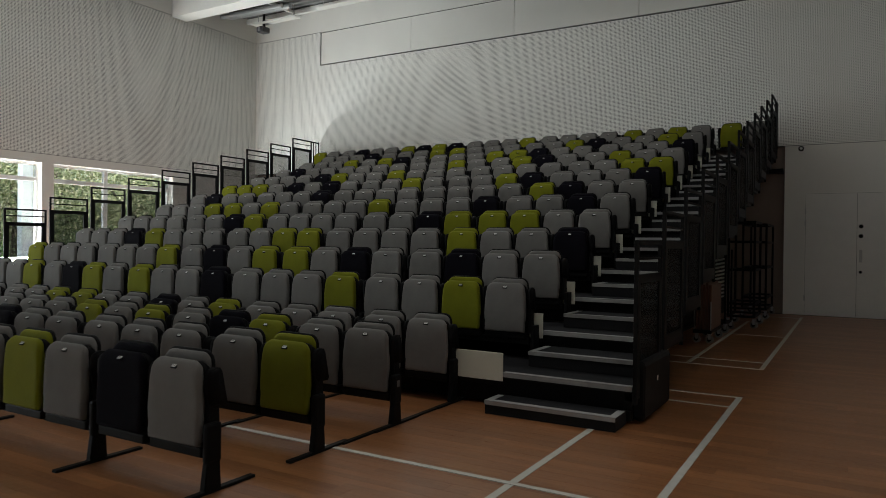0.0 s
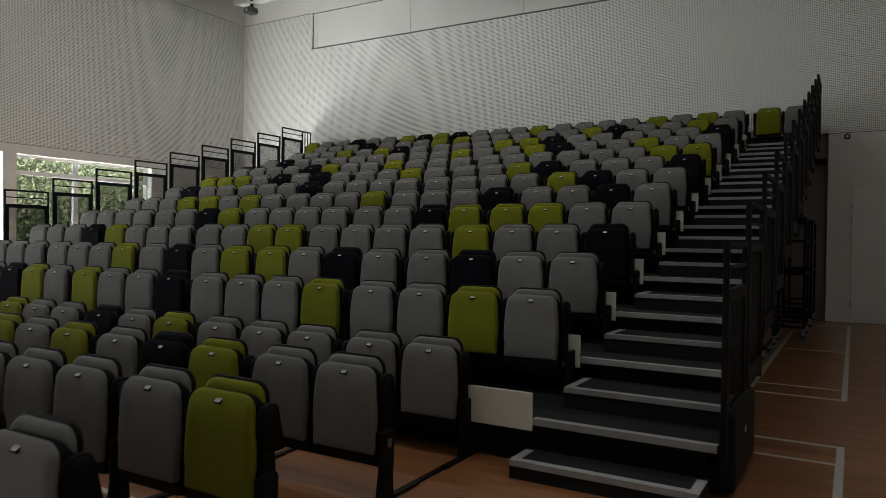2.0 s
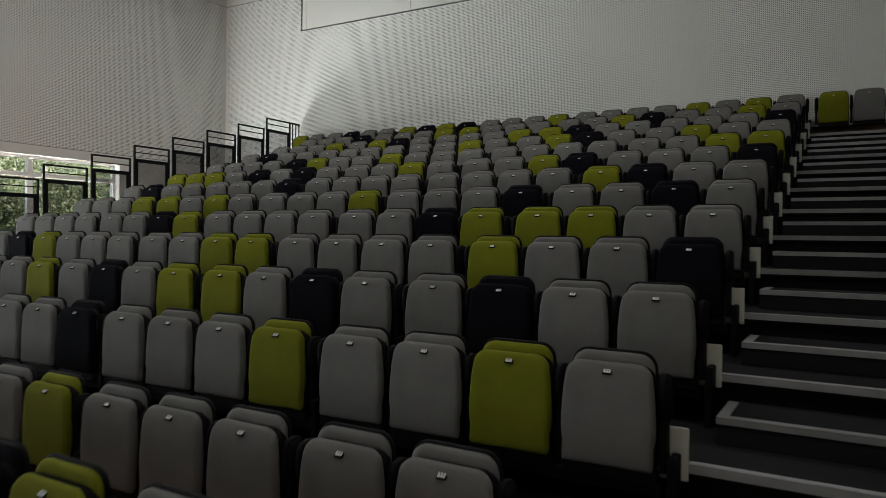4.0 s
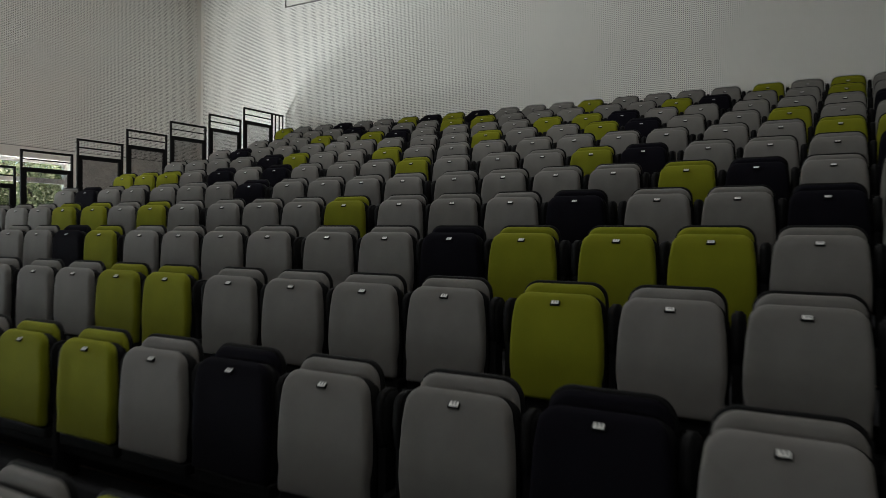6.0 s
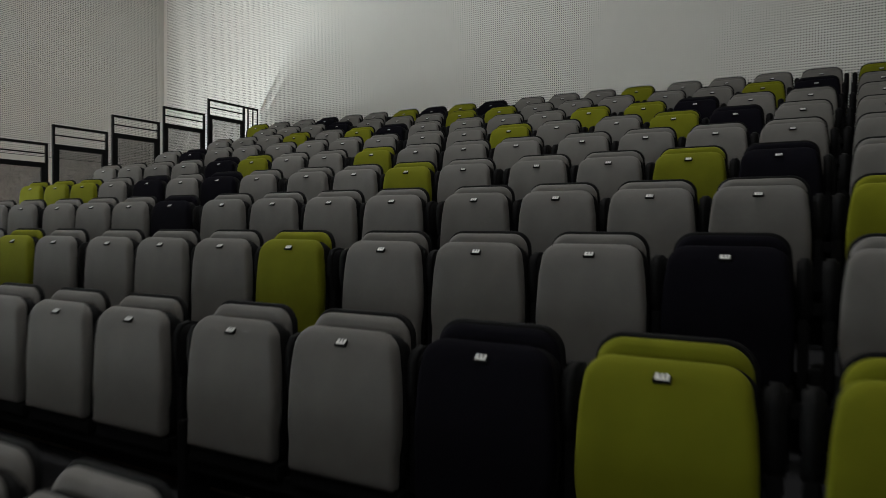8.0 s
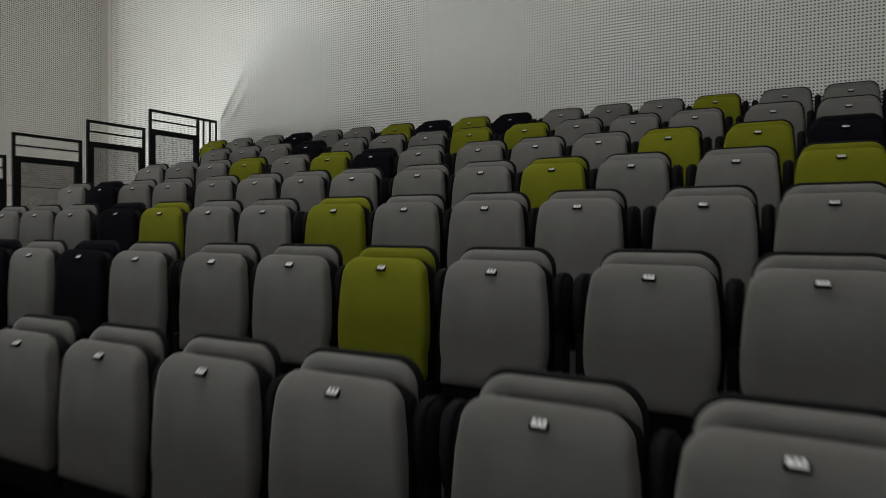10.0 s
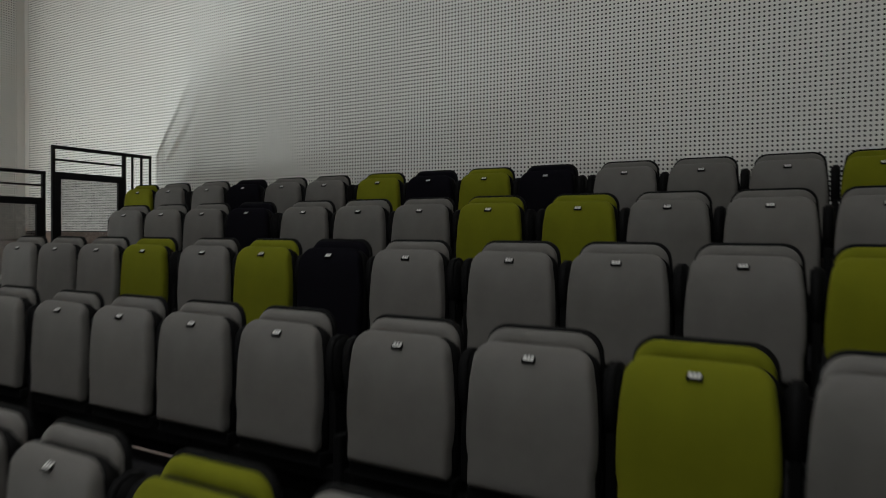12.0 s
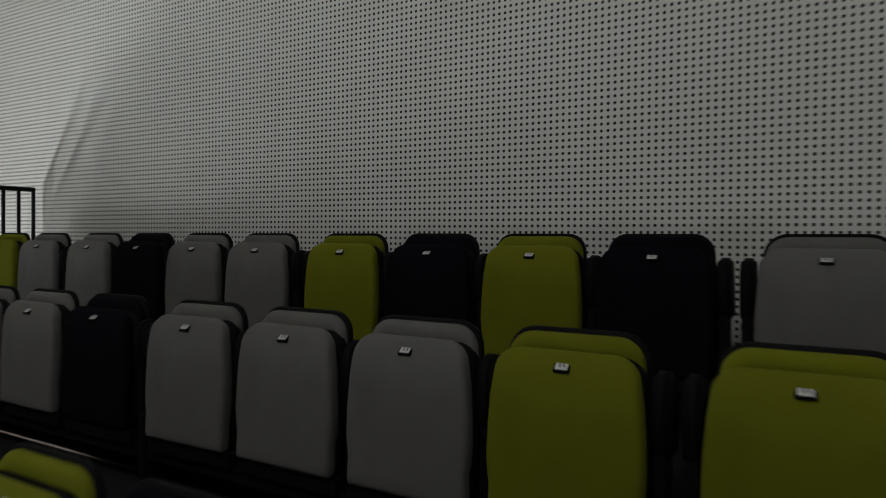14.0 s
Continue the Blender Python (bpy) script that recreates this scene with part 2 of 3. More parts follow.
ROOM_R, ROOM_F, ROOM_H = 6.0, -12.0, 8.65


def deck_y(k):
    return DECK_Y + TIER * (k - 1)


def deck_z(k):
    return DECK_Z + RISE * (k - 1)


def seat_x(i):
    return SEAT_X - PITCH * i - MODULE_GAP * (i // 4)


# ---- the hall ----
floor = single("floor", boxes((WALL_L - 0.3, ROOM_R + 0.3, ROOM_F - 0.3, WALL_B + 0.3, -0.3, -0.008)), SHADOWGAP, "warm brown lacquered hardwood sports hall floor", "floor", kind="structure")


def line(x0, x1, y0, y1, h=0.003):
    single("floor_line", boxes((x0, x1, y0, y1, 0.0, h)), LINEPAINT, "white painted court line on the wooden floor", "court line", group="court lines", kind="structure")


line(-1.775, -1.725, -8.0, 5.25)
line(-1.785, -1.735, 9.0, 14.6, 0.0031)
line(-0.955, -0.905, -8.0, 7.14)
line(-0.955, -0.905, 8.88, 16.05, 0.0031)
line(-12.0, 2.0, 3.775, 3.82, 0.0045)
line(-1.72, -0.955, 7.10, 7.14, 0.0042)
line(-1.52, -0.955, 6.64, 6.67, 0.0042)
line(-2.2, -0.955, 8.88, 8.92, 0.0042)
line(-2.2, -0.955, 9.40, 9.43, 0.0042)
line(-1.735, -0.955, 12.3, 12.33, 0.0042)
line(-1.735, -0.955, 15.8, 15.83, 0.0042)

JOINT_B, JOINT_L, TOP = 3.61, 3.49, 7.92
wall_back = group_at("wall_north", "white perforated acoustic wall above a plain painted lower wall", "wall", kind="structure")
part("acoustic_board", boxes((WALL_L, ROOM_R, WALL_B, WALL_B + 0.3, JOINT_B + 0.012, 6.885)), BOARD_B, wall_back, "white acoustic board with round holes")
part("acoustic_board", boxes((WALL_L, -14.37, WALL_B, WALL_B + 0.3, 6.885, TOP)), BOARD_B, wall_back, "white acoustic board with round holes")
part("lower_wall", boxes((-1.34, ROOM_R, WALL_B, WALL_B + 0.3, 0, JOINT_B)), PAINT, wall_back, "plain white painted wall")
part("storage_wall", boxes((WALL_L, -1.343, WALL_B + 0.12, WALL_B + 0.3, 0, JOINT_B)), BROWN, wall_back, "dark brown board wall behind the seating")
part("joint", boxes((WALL_L, ROOM_R, WALL_B + 0.012, WALL_B + 0.3, JOINT_B, JOINT_B + 0.012)), SHADOWGAP, wall_back)
part("upper_wall", boxes((WALL_L, ROOM_R, WALL_B + 0.004, WALL_B + 0.3, TOP, ROOM_H)), PAINT, wall_back)
part("joint", boxes((WALL_L, -14.37, WALL_B - 0.003, WALL_B + 0.004, TOP - 0.012, TOP)), SHADOWGAP, wall_back)
part("recess_back", boxes((-14.37, ROOM_R, WALL_B + 0.05, WALL_B + 0.3, 6.885, TOP)), SHADOWGAP, wall_back)
x0 = -14.19
for x1 in (-11.02, -7.79, -4.53, -1.28, 1.97, 5.2):
    part("panel", boxes((x0, x1 - 0.012, WALL_B + 0.012, WALL_B + 0.05, 6.925, 7.89), bevel=0.003), PAINT, wall_back, "flat white closing panel in the high recess")
    x0 = x1
part("panel", boxes((-14.34, -14.202, WALL_B + 0.02, WALL_B + 0.05, 6.925, 7.89)), PAINT, wall_back)

wall_left = group_at("wall_west", "white perforated acoustic wall over a band of windows", "wall", kind="structure")
part("acoustic_board", boxes((WALL_L - 0.35, WALL_L, ROOM_F, WALL_B + 0.3, JOINT_L + 0.012, TOP)), BOARD_L, wall_left, "white acoustic board with round holes")
part("joint", boxes((WALL_L - 0.35, WALL_L - 0.012, ROOM_F, WALL_B, JOINT_L, JOINT_L + 0.012)), SHADOWGAP, wall_left)
part("joint", boxes((WALL_L - 0.35, WALL_L - 0.008, ROOM_F, WALL_B + 0.3, TOP, TOP + 0.012)), SHADOWGAP, wall_left)
part("upper_wall", boxes((WALL_L - 0.35, WALL_L, ROOM_F, WALL_B + 0.3, TOP + 0.012, ROOM_H)), PAINT, wall_left)
part("corner_strip", boxes((WALL_L, WALL_L + 0.004, WALL_B - 0.11, WALL_B - 0.004, JOINT_L + 0.012, TOP)), PAINT, wall_left, "plain white strip closing the perforated board at the corner")
part("corner_strip", boxes((WALL_L, WALL_L + 0.10, WALL_B - 0.004, WALL_B, JOINT_B + 0.012, TOP - 0.012)), PAINT, wall_back)
SILL, HEAD = 0.45, 3.28
part("window_head", boxes((WALL_L - 0.35, WALL_L, ROOM_F, WALL_B, HEAD, JOINT_L)), PAINT, wall_left)
part("window_apron", boxes((WALL_L - 0.35, WALL_L, ROOM_F, WALL_B, 0, SILL)), PAINT, wall_left)
# The last four bays are out of view, assumed like the first two.
BAYS = [(10.03 - 3.79 * k, 13.52 - 3.79 * k) for k in range(6)]
edges = [WALL_B] + [e for a, b in BAYS for e in (b, a)] + [ROOM_F]
for b, a in zip(edges[::2], edges[1::2]):
    part("pier", boxes((WALL_L - 0.35, WALL_L, a, b, SILL, HEAD)), PAINT, wall_left)


def window(n, a, b):
    w = tagged(new("window_%d" % n), "white-framed window with a slim mullion and a high transom", "window", "side windows", "structure")
    xo, xi = WALL_L - 0.22, WALL_L - 0.14
    m = (a + b) / 2 - 0.27
    for r in ((xo, xi, a, a + 0.07, SILL, HEAD), (xo, xi, b - 0.07, b, SILL, HEAD), (xo, xi, a + 0.07, b - 0.07, SILL, SILL + 0.07), (xo, xi, a + 0.07, b - 0.07, HEAD - 0.07, HEAD),
              (xo - 0.004, xi + 0.004, m - 0.06, m + 0.06, SILL + 0.07, HEAD - 0.07), (xo, xi, a + 0.07, m - 0.06, 2.82, 2.92), (xo, xi, m + 0.06, b - 0.07, 2.82, 2.92)):
        part("window_frame", boxes(r, bevel=0.004), WHITE, w)
    part("window_sill", boxes((WALL_L - 0.14, WALL_L + 0.03, a, b, SILL + 0.004, SILL + 0.03), bevel=0.004), WHITE, w)
    for y0, y1 in ((a + 0.07, m - 0.06), (m + 0.06, b - 0.07)):
        for z0, z1 in ((SILL + 0.07, 2.82), (2.92, HEAD - 0.07)):
            p = part("pane", boxes((xo + 0.03, xo + 0.04, y0, y1, z0, z1)), GLASS, w)
            p.visible_shadow = False


for n, (a, b) in enumerate(BAYS):
    window(n + 1, a, b)

single("wall_east", boxes((ROOM_R, ROOM_R + 0.3, ROOM_F, WALL_B, 0, ROOM_H)), PAINT, "plain white hall wall", "wall", kind="structure")
single("wall_south", boxes((WALL_L, ROOM_R, ROOM_F - 0.3, ROOM_F, 0, ROOM_H)), PAINT, "plain white hall wall", "wall", kind="structure")
bm = boxes((WALL_L - 0.3, ROOM_R + 0.3, ROOM_F - 0.3, WALL_B + 0.3, ROOM_H, ROOM_H + 0.2))
for k in range(110):
    y = ROOM_F + 0.26 * k
    box(bm, WALL_L, ROOM_R, y, y + 0.12, ROOM_H - 0.06, ROOM_H)
single("ceiling", bm, DECK, "dark grey profiled metal roof deck", "ceiling", kind="structure")
# Unseen frames, added only to go with the overhead fill lamps.
for x, y, w, d, watts in OVERHEAD_FILLS:
    r = group_at("rooflight", "white frame added around an unseen fill lamp under the roof deck", "rooflight", "rooflights", "structure")
    for q in ((x - w / 2 - 0.06, x + w / 2 + 0.06, y - d / 2 - 0.06, y - d / 2), (x - w / 2 - 0.06, x + w / 2 + 0.06, y + d / 2, y + d / 2 + 0.06), (x - w / 2 - 0.06, x - w / 2, y - d / 2, y + d / 2), (x + w / 2, x + w / 2 + 0.06, y - d / 2, y + d / 2)):
        part("kerb", boxes((*q, 8.55, ROOM_H - 0.06)), WHITE, r)
for y in (13.45, 7.3, 1.3, -4.7):
    single("roof_beam", boxes((WALL_L, ROOM_R, y, y + 0.5, 7.87, ROOM_H - 0.06), bevel=0.01), WHITE, "deep white painted roof beam across the hall", "beam", "roof beams", "structure")
single("baseboard", boxes((-1.34, -0.98, WALL_B - 0.015, WALL_B, 0, 0.1), bevel=0.003), WHITE, "white skirting board", "skirting", kind="structure")

# ---- the seats ----


def outline(w_top, w_mid, w_bot, z0, z1, r, n=7):
    """A closed outline with round top shoulders, a slight belly and small lower corners."""
    pts = []
    zm = z0 + (z1 - z0) * 0.45
    for k in range(n + 1):
        a = math.pi / 2 * k / n
        pts.append((w_top / 2 - r + r * math.sin(a), z1 - r + r * math.cos(a)))
    pts += [(w_mid / 2, zm + 0.06), (w_mid / 2, zm - 0.05), (w_bot / 2, z0 + 0.10), (w_bot / 2, z0 + 0.03), (w_bot / 2 - 0.012, z0)]
    return pts + [(-x, z) for x, z in reversed(pts)]


def pillow(pts, rings, lean=0.0, dome=0.0, crown=0.0):
    """Upholstery: the outline drawn back ring by ring (y, inset), with closed faces."""
    bm = bmesh.new()
    cz = (max(z for _, z in pts) + min(z for _, z in pts)) / 2
    hx, hz = max(x for x, _ in pts), (max(z for _, z in pts) - min(z for _, z in pts)) / 2
    loops = []
    top = cz + hz
    for y, inset in rings:
        lp = []
        for x, z in pts:
            zz = cz + (z - cz) * (1 - inset / hz)
            lp.append(bm.verts.new((x * (1 - inset / hx), y + lean * (zz - cz) + crown * max(0.0, (zz - top + 0.10) / 0.10) ** 2 * (y < 0.03), zz)))
        loops.append(lp)
    for a, b in zip(loops, loops[1:]):
        for k in range(len(pts)):
            q = (k + 1) % len(pts)
            bm.faces.new((a[k], a[q], b[q], b[k]))
    for lp in (loops[0], loops[-1]):
        c = bm.verts.new((0, sum(v.co.y for v in lp) / len(lp) - (dome if lp is loops[0] else 0), cz))
        for k in range(len(lp)):
            bm.faces.new((lp[k], lp[(k + 1) % len(lp)], c))
    return bm


_half = [(0.2025 - 0.072 + 0.072 * math.sin(math.pi / 2 * k / 7), 0.038 - 0.066 + 0.066 * math.cos(math.pi / 2 * k / 7)) for k in range(8)]
_half += [(0.2115, -0.09), (0.2185, -0.19), (0.2205, -0.27), (0.2170, -0.315), (0.2110, -0.345), (0.2125, -0.395), (0.2125, -0.432), (0.208, -0.440)]
PAD = _half + [(-x, z) for x, z in reversed(_half)]
BACK = outline(0.392, 0.420, 0.420, -0.40, 0.076, 0.075)
SHELL = outline(0.410, 0.442, 0.438, -0.46, 0.088, 0.080)
UNDER = outline(0.425, 0.440, 0.430, -0.44, 0.030, 0.070)


def slab(bm, prof, x0, x1, bevel, segments=3):
    """A profile in y and z drawn out from x0 to x1, with rounded rims."""
    a = [bm.verts.new((x0, y, z)) for y, z in prof]
    b = [bm.verts.new((x1, y, z)) for y, z in prof]
    faces = [bm.faces.new(a), bm.faces.new(b[::-1])]
    for k in range(len(prof)):
        q = (k + 1) % len(prof)
        bm.faces.new((a[k], b[k], b[q], a[q]))
    bmesh.ops.bevel(bm, geom=[e for f in faces for e in f.edges], offset=bevel, segments=segments, affect="EDGES")
    return bm


ARM = [(0.052, -0.205), (0.036, -0.12), (0.040, -0.045), (0.060, -0.012), (0.100, 0.0), (0.135, -0.006), (0.150, -0.030), (0.190, -0.205), (0.184, -0.226), (0.070, -0.226)]
ARM_POST = [(0.060, -0.45), (0.056, -0.21), (0.128, -0.21), (0.140, -0.45)]


SEAT_ME = {}
for key, m in (("grey", GREY), ("green", GREEN), ("navy", NAVY)):
    SEAT_ME[key] = (
        finish("seat_pad", pillow(PAD, [(0.004, 0.085), (0.002, 0.05), (0.001, 0.018), (0.004, 0.006), (0.014, 0.0), (0.042, 0.0), (0.052, 0.006), (0.056, 0.03)], 0.03, 0.003, 0.026), m, True),
        finish("back_pad", pillow(BACK, [(0.082, 0.04), (0.078, 0.02), (0.084, 0.006), (0.095, 0.0), (0.116, 0.0), (0.121, 0.012)], 0.06, 0.002), m, True),
    )
SHELL_ME = finish("back_shell", pillow(SHELL, [(0.108, 0.02), (0.106, 0.004), (0.113, 0.0), (0.124, 0.0), (0.132, 0.012)], 0.06), PLASTIC, True)
UNDER_ME = finish("seat_shell", pillow(UNDER, [(0.050, 0.012), (0.056, 0.0), (0.096, 0.004), (0.106, 0.03)], 0.03), PLASTIC, True)
TAG_ME = finish("number_tag", boxes((-0.0180, 0.0180, -0.0022, 0.004, -0.0140, 0.0140), bevel=0.0025), TAGMAT)
RIM_ME = finish("tag_rim", boxes((-0.0225, 0.0225, -0.001, 0.010, -0.0180, 0.0180), bevel=0.003), PLASTIC)
_bm = bmesh.new()
for bx in (-0.008, 0.004):
    box(_bm, bx, bx + 0.006, -0.0027, -0.0018, -0.006, 0.006)
INK_ME = finish("tag_mark", _bm, INK)
ARM_ME = finish("side_arm", slab(bmesh.new(), ARM, -0.024, 0.024, 0.010), PLASTIC, True)
ARM_POST_ME = finish("arm_post", slab(bmesh.new(), ARM_POST, -0.017, 0.017, 0.004, 1), STEEL)
_bm = bmesh.new()
rod(_bm, (-0.021, 0.085, -0.245), (0.021, 0.085, -0.245), 0.014, 10)
PIVOT_ME = finish("arm_pivot", _bm, STEEL)
HINGE_ME = finish("hinge_bar", boxes((-0.222, 0.222, 0.02, 0.12, -0.505, -0.448), bevel=0.008), STEEL)
WORDS = {"grey": "grey", "green": "lime green", "navy": "dark navy"}


def chair_model(key, end):
    """A tip-up seat, folded up; its origin is at the number tag. The arm on one side is shared with the next seat; an end seat has two."""
    c = group_at("tip_up_seat", "folded tip-up hall seat in %s wool on black plastic" % WORDS[key], "seat")
    for name, me in (("seat_pad", SEAT_ME[key][0]), ("back_pad", SEAT_ME[key][1]), ("back_shell", SHELL_ME), ("seat_shell", UNDER_ME), ("hinge_bar", HINGE_ME)):
        new(name, me).parent = c
    for x in (-0.249, end)[:2 if end else 1]:
        a = new("side_arm", ARM_ME)
        a.parent, a.location = c, (x, 0, 0)
        for name, me in (("arm_post", ARM_POST_ME), ("arm_pivot", PIVOT_ME)):
            new(name, me).parent = a
    t = new("number_tag", RIM_ME)
    t.parent = c
    t.location, t.rotation_euler = (0, 0.0165, 0.001), (radians(-51), 0, 0)
    t["label"] = "small silver seat number tag in a black rim"
    for me in (TAG_ME, INK_ME):
        o = new("tag_face" if me is TAG_ME else "tag_mark", me)
        o.parent = t
    return c


MODELS = {}


def place_chair(key, end, x, y, z, grp):
    code = (key, end)
    m = pose(x, y, z, 0, 0, random.uniform(-0.5, 0.5))
    if code not in MODELS:
        MODELS[code] = chair_model(*code)
        MODELS[code].matrix_basis = m
        ob = MODELS[code]
    else:
        ob = copy_thing(MODELS[code], m)
    return tagged(ob, group=grp)


def colours(greens, navies, n):
    return ["green" if i in greens else "navy" if i in navies else "grey" for i in range(n)]


TIERS = {  # row: (green seats, navy seats), counted from the aisle stair
    1: ((1, 4, 11, 13, 16), (8, 14)),
    2: ((7, 8, 12, 19), (2, 5, 10)),
    3: ((3, 8, 9, 15), (0, 16)),
    4: ((2, 3, 4, 12), (5, 13)),
    5: ((8, 13, 15, 16), (1, 4)),
    6: ((3,), (2, 12, 18)),
    7: ((5, 9, 17, 18, 19), (0, 4, 13, 15)),
    8: ((0, 1, 11, 14), (15,)),
    9: ((2, 6, 9), (5, 18)),
    10: ((7, 8, 14, 16), (0, 6, 13)),
    11: ((1, 5, 11, 12), (4, 16)),
    12: ((1, 3, 8, 13, 15, 21), (12, 14, 18)),
}
for k, (gs, ns) in TIERS.items():
    cols = colours(gs, ns, 22 if k == 12 else 20)
    for i, key in enumerate(cols):
        place_chair(key, 0.246 if i % 4 == 0 else 0, seat_x(i), SEAT_Y + TIER * (k - 1), deck_z(k) + TAG_H, "seats on the tiers")
for x, key in ((-2.35, "green"), (-1.85, "grey")):
    place_chair(key, 0.246 if key == "grey" else 0, x, SEAT_Y + TIER * 11, deck_z(12) + TAG_H, "seats on the tiers")

FLOOR_Y = (2.692, 3.588, 4.468, 5.384)
FLOOR_SHIFT = (-0.028, -0.018, 0.012, 0.010)   # the rows do not stand quite in line
FLOORS = (((3,), (1,)), ((0,), (7,)), ((2, 5, 7), (3,)), ((5, 10, 11), (7,)))
FLOOR_X, FLOOR_TAG = -3.362, 0.699


def floor_x(i):
    return FLOOR_X - PITCH * i - 0.08 * ((i + 1) // 3)


for y, dx, (gs, ns) in zip(FLOOR_Y, FLOOR_SHIFT, FLOORS):
    for i, key in enumerate(colours(gs, ns, 20)):
        place_chair(key, 0.234 if i == 0 else 0.246 if (i + 1) % 3 == 0 else 0, floor_x(i) + dx, y, FLOOR_TAG, "seats standing on the floor")


def floor_stand(x, y):
    """The tapered steel leg that carries a module of floor seats."""
    s = group_at("seat_stand", "black steel leg of the floor seats with a flat foot bar", "seat stand", "legs of the floor seats")
    s.location = (x, y + 0.06, 0)
    bm = bmesh.new()
    lo = [bm.verts.new(p) for p in ((-0.024, -0.062, 0.016), (0.024, -0.062, 0.016), (0.024, 0.058, 0.016), (-0.024, 0.058, 0.016))]
    hi = [bm.verts.new(p) for p in ((-0.020, -0.034, 0.24), (0.020, -0.034, 0.24), (0.020, 0.046, 0.24), (-0.020, 0.046, 0.24))]
    for k in range(4):
        bm.faces.new((lo[k], lo[(k + 1) % 4], hi[(k + 1) % 4], hi[k]))
    bm.faces.new(lo[::-1])
    bm.faces.new(hi)
    bmesh.ops.bevel(bm, geom=list(bm.edges), offset=0.005, segments=2, affect="EDGES")
    part("leg", bm, STEEL, s)
    part("side_plate", boxes((-0.024, 0.024, -0.048, 0.062, 0.165, 0.395), bevel=0.018), STEEL, s)
    part("foot_bar", boxes((-0.022, 0.022, -0.28, 0.32, 0.0, 0.018), bevel=0.003), STEEL, s)
    return s


stand = None
for row, y in enumerate(FLOOR_Y):
    for m in range(8):
        x = FLOOR_SHIFT[row] + (floor_x(0) + 0.262 if m == 0 else (floor_x(3 * m - 1) + floor_x(3 * m - 2)) / 2)
        if stand is None:
            stand = floor_stand(x, y)
        else:
            copy_thing(stand, pose(x, y + 0.06, 0))
    single("seat_beam", boxes((floor_x(19) - 0.2, floor_x(0) + 0.22, y + 0.07, y + 0.13, 0.175, 0.235), bevel=0.006), STEEL, "black steel beam under a row of floor seats", "seat beam", "seat beams")
for m in range(8):
    x = floor_x(0) + 0.265 if m == 0 else (floor_x(3 * m - 1) + floor_x(3 * m - 2)) / 2
    single("floor_rail", boxes((x - 0.018, x + 0.018, FLOOR_Y[1] + 0.3, FLOOR_Y[3] + 0.3, 0.0, 0.014)), STEEL, "flat black steel rail on the floor between seat legs", "floor rail", "floor rails")

# ---- the tiers ----
DECK_L = GUARD_L + 0.03
for k in range(1, ROWS + 1):
    y0, y1, z = deck_y(k), deck_y(k + 1) + 0.02 if k < ROWS else WALL_B - 0.03, deck_z(k)
    d = group_at("seating_tier", "black carpeted deck of the retractable seating", "seating tier", "tiers of the seating")
    part("deck", boxes((DECK_L, AISLE_R, y0, y1, z - 0.05, z)), CARPET, d, "dark carpet")
    part("riser", boxes((DECK_L, AISLE_R, y0 + 0.03, y0 + 0.05, max(z - RISE, 0.0) + 0.003, z - 0.05)), STEEL, d)
    part("nosing", boxes((AISLE_L + 0.01, AISLE_R - 0.002, y0 - 0.012, y0 + 0.045, z + 0.001, z + 0.006), (AISLE_L + 0.01, AISLE_R - 0.002, y0 - 0.015, y0 - 0.003, z - 0.035, z + 0.006)), NOSING, d, "pale grey stair nosing")
    part("nosing", boxes((DECK_L + 0.05, seat_x(19) - 0.35, y0 - 0.012, y0 + 0.045, z + 0.001, z + 0.006), (DECK_L + 0.05, seat_x(19) - 0.35, y0 - 0.015, y0 - 0.003, z - 0.035, z + 0.006)), NOSING, d)
    part("fascia", boxes((seat_x(19) - 0.3, AISLE_L - 0.02, y0 - 0.02, y0, z - 0.11, z + 0.02), bevel=0.004), STEEL, d)
    part("seat_beam", boxes((seat_x(19) - 0.24, seat_x(0) + 0.24, SEAT_Y + TIER * (k - 1) + 0.05, SEAT_Y + TIER * (k - 1) + 0.11, z + 0.15, z + 0.21), bevel=0.006), STEEL, d)
    for i in range(0, 21, 4):
        x = seat_x(i) + 0.29 if i < 20 else seat_x(19) - 0.28
        part("bracket", boxes((x - 0.02, x + 0.02, SEAT_Y + TIER * (k - 1) + 0.03, SEAT_Y + TIER * (k - 1) + 0.16, z, z + 0.34), bevel=0.008), STEEL, d)
    single("end_board", boxes((-3.16, -2.645, y0 - 0.036, y0 - 0.022, z - 0.07, z + 0.176), bevel=0.003), CREAM, "cream board closing the end of a seat row", "end board", "end boards")


def half_step(x0, x1, y0, y1, z0, z1):
    s = group_at("aisle_step", "black carpeted step with a pale grey edge", "step", "aisle steps")
    part("tread", boxes((x0, x1, y0, y1, z0, z1), bevel=0.004), CARPET, s, "dark carpet")
    e = 0.055
    part("nosing", boxes((x0, x1, y0 - 0.006, y0 + e, z1 - 0.001, z1 + 0.005), (x0, x0 + e, y0 + e, y1 - 0.05, z1 - 0.001, z1 + 0.005), (x1 - e, x1, y0 + e, y1 - 0.05, z1 - 0.001, z1 + 0.005),
                          (x0, x1, y0 - 0.008, y0 - 0.0005, z1 - 0.03, z1 + 0.005)), NOSING, s, "pale grey stair nosing")


half_step(-2.67, -1.56, 5.25, DECK_Y - 0.02, 0.0, 0.110)
